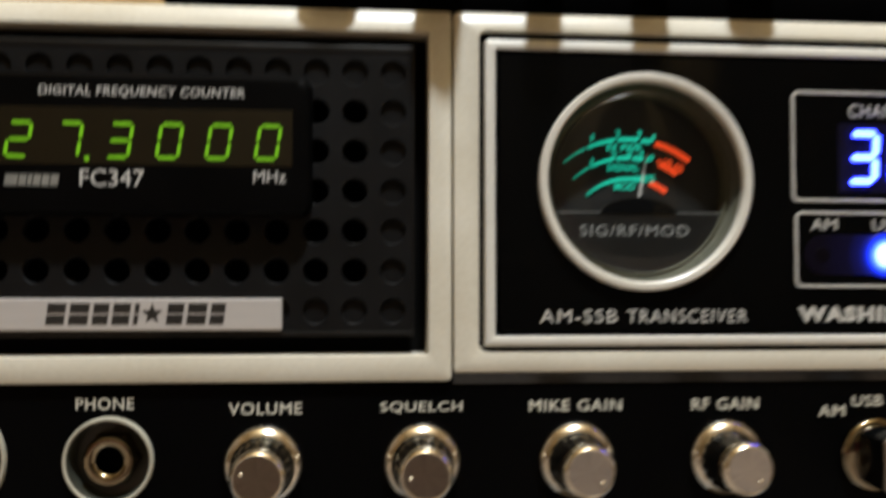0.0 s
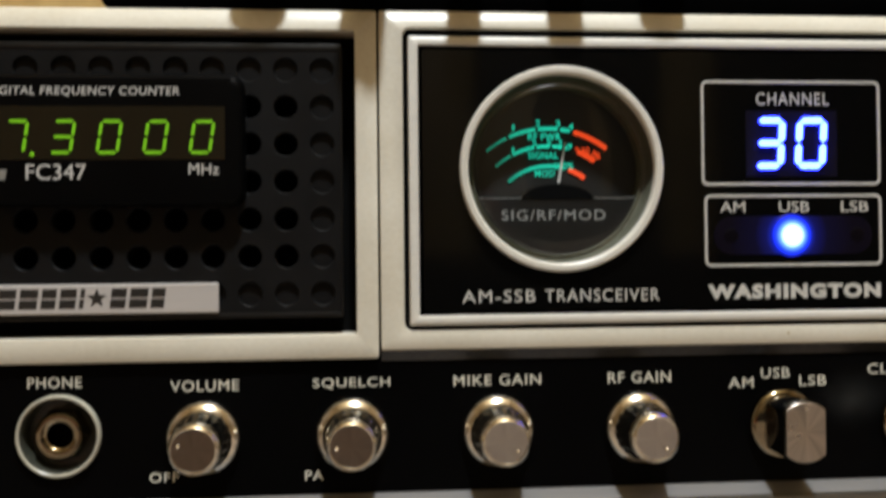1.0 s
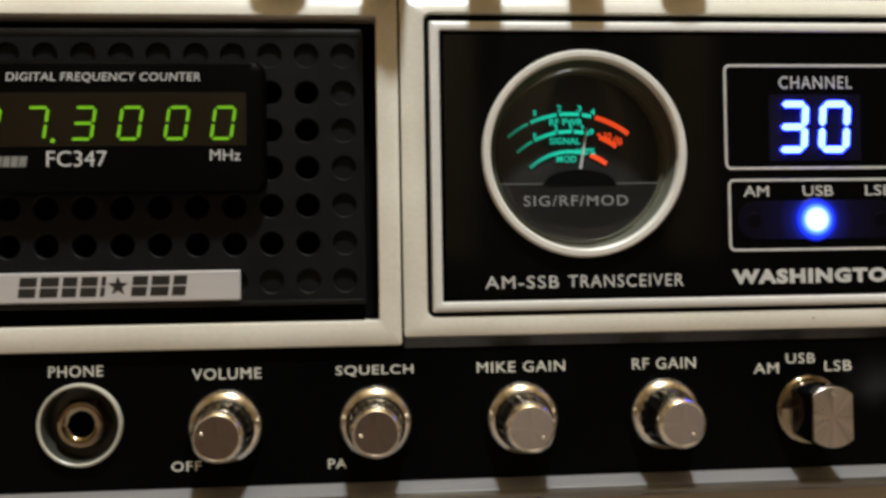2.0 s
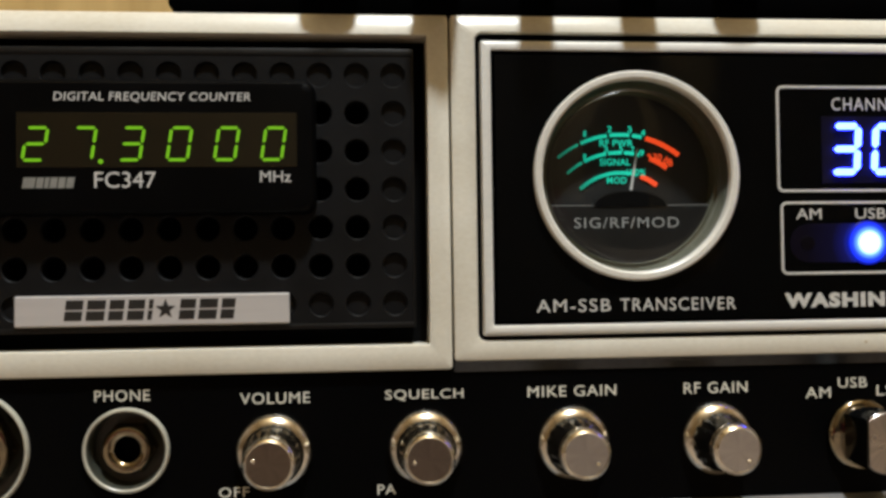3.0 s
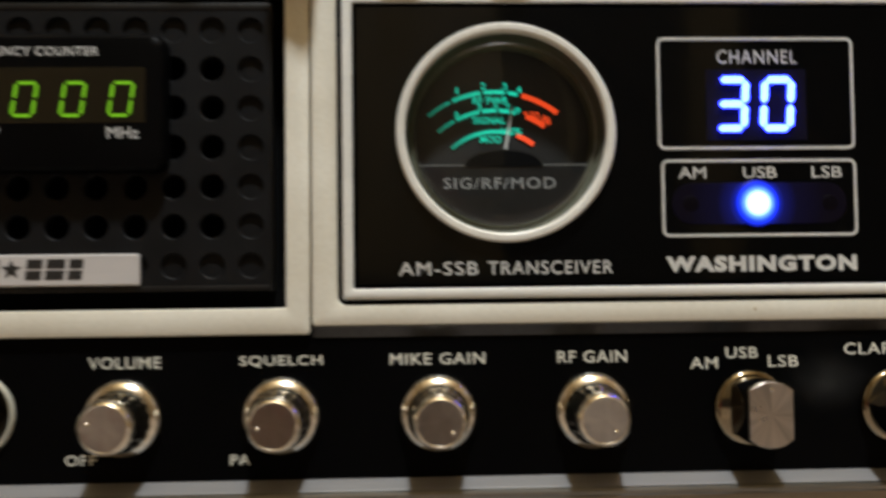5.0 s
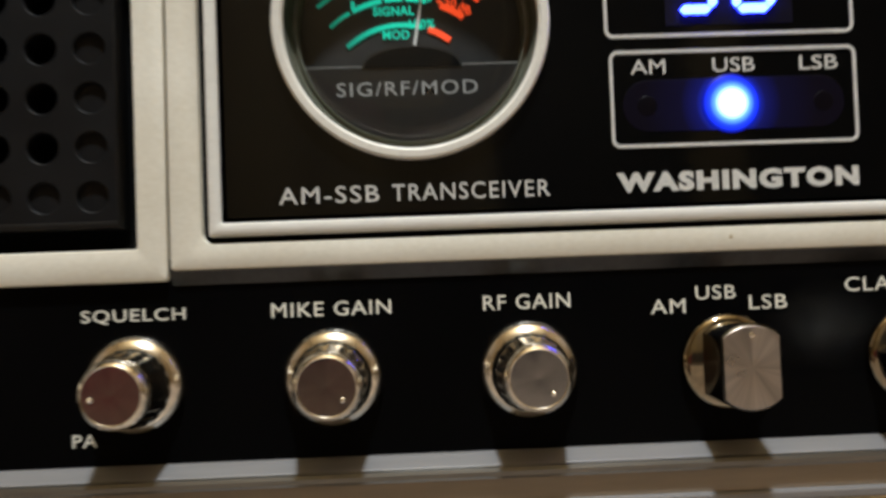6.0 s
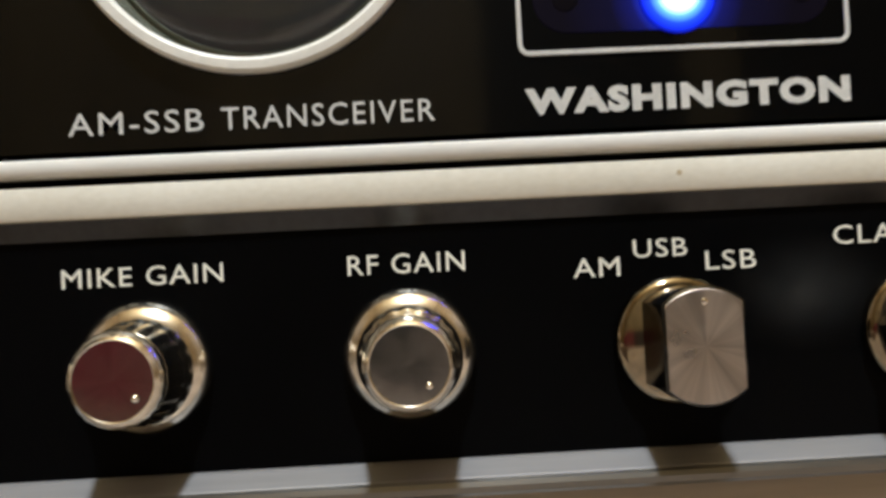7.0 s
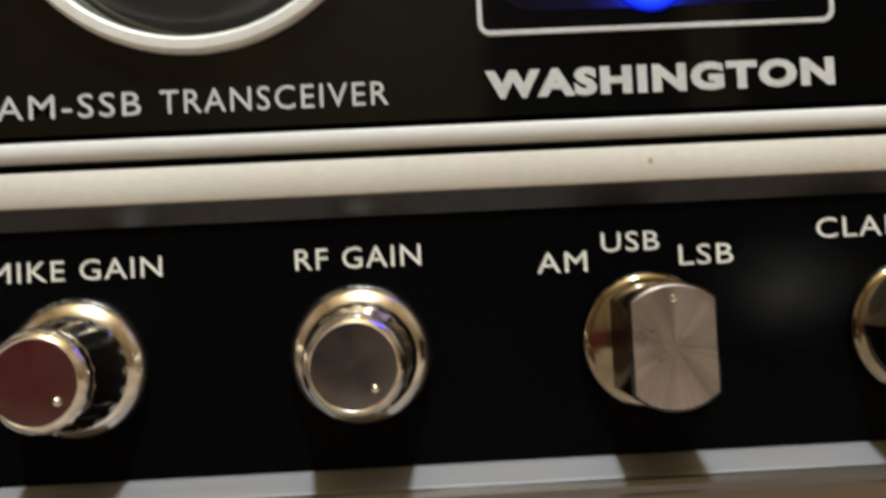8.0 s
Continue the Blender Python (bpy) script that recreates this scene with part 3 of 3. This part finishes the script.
# control panel


def control_panel():
    """Sheet with round openings for the two sockets."""
    bm = rbox(XL + 2, -126, 1.6, 8.9, -34, 3)
    holed(-126, -94.5, -34, 3, -110.3, -17.3, 13.6, 1.6, 8.9, bm)
    rbox(-94.5, -87, 1.6, 8.9, -34, 3, bm=bm)
    holed(-87, -63, -34, 3, -75.0, -17.8, 9.3, 1.6, 8.9, bm)
    return rbox(-63, XR - 2, 1.6, 8.9, -34, 3, bm=bm)


panel = part("control_panel", control_panel(), PANEL, radio, "black screen-printed control panel")
YP = 1.52
for words, x0, x1, z0, z1 in (("PHONE", -82.1, -69.8, -6.7, -4.1), ("VOLUME", -49.5, -33.5, -8.1, -5.5), ("SQUELCH", -16.1, 2.3, -8.2, -5.6),
                              ("MIKE GAIN", 17.6, 39.0, -8.1, -5.5), ("RF GAIN", 55.6, 71.4, -8.2, -5.5), ("AM", 86.0, 92.4, -10.0, -7.4),
                              ("USB", 94.3, 101.7, -7.7, -5.2), ("LSB", 104.1, 111.1, -9.8, -7.2), ("CLARIFIER", 121.9, 145.6, -7.2, -4.6),
                              ("OFF", -54.4, -47.6, -29.3, -27.0), ("PA", -18.1, -13.8, -29.8, -27.5)):
    lettering(words, x0, min(x1, 143.5), z0, z1, YP, CREAM, panel, 0.004, spacing=1.1)


def smudge():
    """A greyish wiped patch that dulls the panel's black."""
    m = bpy.data.materials.new("dusty_smear")
    m.use_nodes = True
    n, l = m.node_tree.nodes, m.node_tree.links
    b = n["Principled BSDF"]
    b.inputs["Base Color"].default_value, b.inputs["Roughness"].default_value = (0.30, 0.30, 0.29, 1), 0.7
    tc, mp, gr, no, mu, ou = (n.new("ShaderNode" + k) for k in ("TexCoord", "Mapping", "TexGradient", "TexNoise", "Math", "Math"))
    gr.gradient_type = "QUADRATIC_SPHERE"
    mp.inputs["Scale"].default_value = (1 / 0.013, 1 / 0.013, 1 / 0.009)
    no.inputs["Scale"].default_value, no.inputs["Detail"].default_value = 220, 6
    l.new(tc.outputs["Object"], mp.inputs["Vector"])
    l.new(mp.outputs["Vector"], gr.inputs["Vector"])
    l.new(tc.outputs["Object"], no.inputs["Vector"])
    mu.operation = ou.operation = "MULTIPLY"
    l.new(gr.outputs["Fac"], mu.inputs[0])
    l.new(no.outputs["Fac"], mu.inputs[1])
    l.new(mu.outputs["Value"], ou.inputs[0])
    ou.inputs[1].default_value = 0.16
    l.new(ou.outputs["Value"], b.inputs["Alpha"])
    bm = bmesh.new()
    bm.faces.new([bm.verts.new(Vector((x, 0, z)) / 1000) for x, z in ((-13, -9), (13, -9), (13, 9), (-13, 9))])
    part("smear", bm, m, panel, "greyish wiped smear", at=pt(118.0, 1.55, -13.0))


smudge()

KZ = -19.0
shared = {}


def knob(cx, cz, pip):
    """Chrome bell-skirted knob with a fluted waist and a spun cap."""
    if not shared:
        shared["skirt"] = lathe([(0.05, 1.58), (8.6, 1.58), (8.85, 1.25), (8.88, 0.7), (8.75, 0.15), (8.4, -0.5), (7.85, -1.1), (7.15, -1.62), (6.4, -2.02), (5.8, -2.2), (5.0, -2.2)], 72, local=True)
        shared["grip"] = lathe([(7.0, -1.75), (6.75, -2.3), (6.45, -3.2), (5.85, -8.4), (5.75, -9.2), (5.3, -9.5)], 120, local=True, flute=(1, 4, 0.26, 18))
        shared["rim"] = lathe([(5.2, -9.3), (5.8, -9.6), (6.0, -10.2), (5.95, -11.2), (5.7, -11.75), (5.1, -12.35), (4.95, -12.5), (4.8, -12.4)], 120, local=True, flute=(0, 3, 0.09, 24))
        shared["cap"] = lathe([(4.85, -12.33), (4.0, -12.315), (2.0, -12.29), (0.05, -12.28)], 64, local=True)
        shared["pip"] = lathe([(0.55, -12.3), (0.5, -12.6), (0.3, -12.85), (0.05, -12.95)], 16, local=True)
        for k, m in (("skirt", CHROME), ("grip", GRIP), ("rim", CHROME), ("cap", SPUN), ("pip", CHROME)):
            bm = shared[k]
            bmesh.ops.recalc_face_normals(bm, faces=bm.faces[:])
            me = bpy.data.meshes.new(k)
            bm.to_mesh(me)
            bm.free()
            me.materials.append(m)
            for f in me.polygons:
                f.use_smooth = True
            me.set_sharp_from_angle(angle=radians(35))
            shared[k] = me
    at = pt(cx, 0, cz)
    k = part("knob", None, None, radio, "chrome control knob with a spun cap", mesh=shared["skirt"], at=at)
    at = pt(cx, 0, cz - 0.3)  # the shafts sit a little low in their skirts
    for name in ("grip", "rim", "cap"):
        part(name, None, None, k, mesh=shared[name], at=at)
    part("pip", None, None, k, mesh=shared["pip"], at=at + Vector((3.4 * math.cos(radians(pip)), 0, 3.4 * math.sin(radians(pip)))) / 1000)
    return k


for cx, pip in ((-41.8, 165), (-6.8, 190), (28.3, -40), (63.4, -48)):
    knob(cx, KZ, pip)


def selector(cx, cz, turn):
    """Disc skirt with a bar grip: a round cap cut by two flats."""
    at = pt(cx, 0, cz)
    k = part("selector_knob", lathe([(0.05, 1.6), (8.6, 1.6), (8.75, 1.0), (8.6, 0.0), (8.1, -0.5), (7.4, -0.8), (0.05, -0.9)], 72, local=True), OLDCHROME, radio,
             "chrome selector knob with a flat-sided grip", True, at=at)

    def bar(r, half, y0, y1, inset):
        def loop(rr, hh, y):
            out = []
            a = math.acos(hh / rr)
            for s in (0, math.pi):
                for j in range(15):
                    b = s + a + (math.pi - 2 * a) * j / 14
                    out.append(Vector((rr * math.cos(b), y, rr * math.sin(b))) / 1000)
            return out
        return loft([loop(r, half, y0), loop(r, half, y1 + inset), loop(r - inset, half - inset, y1)], cap1=True)
    grip = part("grip", bar(7.4, 5.1, -0.8, -11.1, 0.35), FLANK, k, "", True, at=at)
    cap = part("cap", bar(7.05, 4.75, -11.05, -11.25, 0.1), SPUNDULL, k, at=at)
    pip = part("pip", lathe([(0.5, -11.1), (0.45, -11.4), (0.05, -11.6)], 16, local=True), CHROME, k, "", True, at=at + Vector((0.0, 0, 0.0055)))
    k.matrix_basis = Matrix.Translation(at) @ Matrix.Rotation(radians(turn), 4, "Y")
    return k


selector(99.6, KZ, 0)


selector(133.6, KZ, 52)


def socket(cx, cz, r, bore, name, label):
    s = part(name, lathe([(r - 0.9, 6.0), (r - 0.9, 0.6), (r - 0.6, 0.3), (r - 0.2, 0.4), (r, 0.9), (r, 1.7)], 64, cx, cz), SOCKET, radio, label, True)
    part("cup", lathe([(r - 0.9, 0.7), (r - 1.2, 1.2), (r - 1.5, 6.4), (bore + 1.5, 6.6)], 64, cx, cz), CUP, s, "", True)
    part("nut", lathe([(bore + 3.3, 6.6), (bore + 3.3, 3.6), (bore + 2.9, 3.1), (bore + 1.2, 2.9)], 6, cx, cz), BRASS, s, "", True)
    part("ferrule", lathe([(bore + 2.75, 3.2), (bore + 2.7, 2.0), (bore + 2.2, 1.3), (bore + 1.3, 1.05), (bore + 0.4, 1.4), (bore, 1.9), (bore, 8.6)], 48, cx, cz), OLDCHROME, s, "", True)
    # darkness at the end of the bore, as a near-black disc
    part("bore", disc(bore + .05, 8.4, cx, cz, 32), VOID, s)
    return s


socket(-75.0, -17.8, 9.7, 2.95, "phone_jack", "headphone jack with a pale rim and brass nut")
socket(-110.3, -17.3, 14.0, 7.0, "microphone_socket", "round microphone socket with a pale rim")


def ledge():
    """Aluminium lip that runs along under the control panel, with a darker front strip below it."""
    top = [(9, -33.25), (1.4, -33.25), (0.6, -33.35), (-3.0, -34.85), (-3.3, -35.05), (9, -35.05)]
    nose = [(9, -35.05), (-3.3, -35.05), (-3.9, -35.35), (-4.2, -35.95), (-4.1, -36.75), (-3.6, -37.25), (9, -37.25)]
    face = [(9, -37.25), (-2.6, -37.25), (-2.6, -41.35), (9, -41.35)]
    foot = [(9, -41.35), (-2.6, -41.35), (-3.2, -41.55), (-3.4, -41.95), (-3.3, -42.95), (-3.0, -43.35), (9, -43.35)]
    for name, prof, mat, label in (("lower_trim", top, TRIM, "satin aluminium lip under the controls"), ("trim_nose", nose, NOSE, "grey rounded edge of the lip"),
                                   ("front_strip", face, STRIP, "dull bronze strip below the lip"), ("lower_edge", foot, TRIM, "bright lower edge of the trim")):
        bm = loft([[pt(x, y, z) for y, z in prof] for x in (XL + 1, XR - 1)], cap0=True, cap1=True)
        part(name, bm, mat, radio, label)


ledge()

# ---- frequency counter on the grille ----
counter = thing("frequency_counter", "black frequency counter with lit green figures on the speaker grille", "frequency counter")
CX0, CX1 = -112.0, -32.4


def counter_body():
    loops = [rounded(CX0 - 1, CX1 + 1, 35.6, 66.2, 3.0, 3.0), rounded(CX0 - 1, CX1 + 1, 35.6, 66.2, 3.0, -2.0), rounded(CX0 - .6, CX1 + .6, 36.0, 65.8, 3.0, -3.0),
             rounded(CX0, CX1, 36.5, 65.2, 2.6, -3.6), rounded(CX0 + 1.2, CX1 - 1.2, 37.6, 64.0, 2.0, -3.7)]
    return loft(loops, cap1=True)


housing = part("housing", counter_body(), BLACK, counter, "black moulded housing", True)
part("display_window", rbox(-97.2, -35.6, -3.80, -3.6, 46.2, 58.5, 0.05), SMOKED, counter, "smoked brown window")
for k, ch in enumerate("273000"):
    w = 4.45
    digit(ch, -95.9 + 10.46 * k, 47.85, w, 7.2, 1.1, 0.66, -3.95, GREEN_LED, counter, 0.32)
part("segment", lathe([(0.55, -3.8), (0.5, -3.95), (0.05, -3.98)], 12, -79.0, 47.5), GREEN_LED, counter, "decimal point")
lettering("DIGITAL FREQUENCY COUNTER", -89.2, -45.9, 60.8, 63.1, -3.78, WHITEPRINT, counter, 0.006, 0.1, spacing=1.06)
lettering("FC347", -80.4, -67.0, 41.6, 45.2, -3.78, WHITEPRINT, counter, 0.0)
lettering("MHz", -43.9, -37.0, 42.8, 45.3, -3.78, WHITEPRINT, counter, 0.0)
x = -96.0
for w in (2.6, 1.5, 0.9, 1.5, 1.5, 1.6):
    part("mark", prism([(x, 41.6), (x + w, 41.6), (x + w + 0.4, 44.0), (x + 0.4, 44.0)], -3.78, -3.7), DIMPRINT, counter)
    x += w + 0.28

# ---- the radio that stands on top ----
upper = thing("mobile_radio", "black radio with black knobs standing on the base station", "radio")
UX0, UX1, UY = -65.5, 150.0, 2.2
part("case", rbox(UX0, UX1, UY + 5, 190, TOP - 0.5, 140, 3, 3), BLACK, upper, "black case")
part("front_panel", border(UX0, UX1, TOP - 0.1, 138, (2.5, 2.5, 8.2, 4), 3.0, UY, UY + 8, 1.0, ri=1.5), MATTE, upper, "black moulded front", True)
part("face_plate", rbox(UX0 + 2, UX1 - 2, UY + 2.6, UY + 6, 89, 135), MATTE, upper)
for x, w in ((-38.5, 5.5), (-14.3, 8.5), (10.2, 9.0), (34.5, 9.6), (59.0, 9.0), (84.0, 10)):
    part("key", rbox(x - w / 2, x + w / 2, UY + 0.6, UY + 3, 92.0, 100.0, 0.7), GREYFACE, upper, "grey key")
for x, r, reach in ((-26.6, 6.6, 9.5), (-1.9, 5.4, 15), (22.2, 4.2, 17), (46.7, 4.4, 13.5), (70.7, 5.6, 10)):
    part("knob", lathe([(r * 0.95, UY + 3), (r, UY + 1), (r, UY - reach + 1), (r * 0.92, UY - reach), (0.05, UY - reach - 0.2)], 40, x, 99.5), BLACK, upper, "black knob", True)
s2 = part("microphone_socket", lathe([(8.0, UY + 3), (8.0, UY - 1.2), (7.4, UY - 1.8), (6.2, UY - 1.8), (5.8, UY - 1.2), (5.8, UY + 2), (0.05, UY + 2)], 40, -51.5, 100.0), BRASS, upper, "brass-ringed microphone socket", True)
part("line", rbox(90, 107, UY - 0.3, UY + 1.2, 93.0, 93.6), TEALLINE, upper)
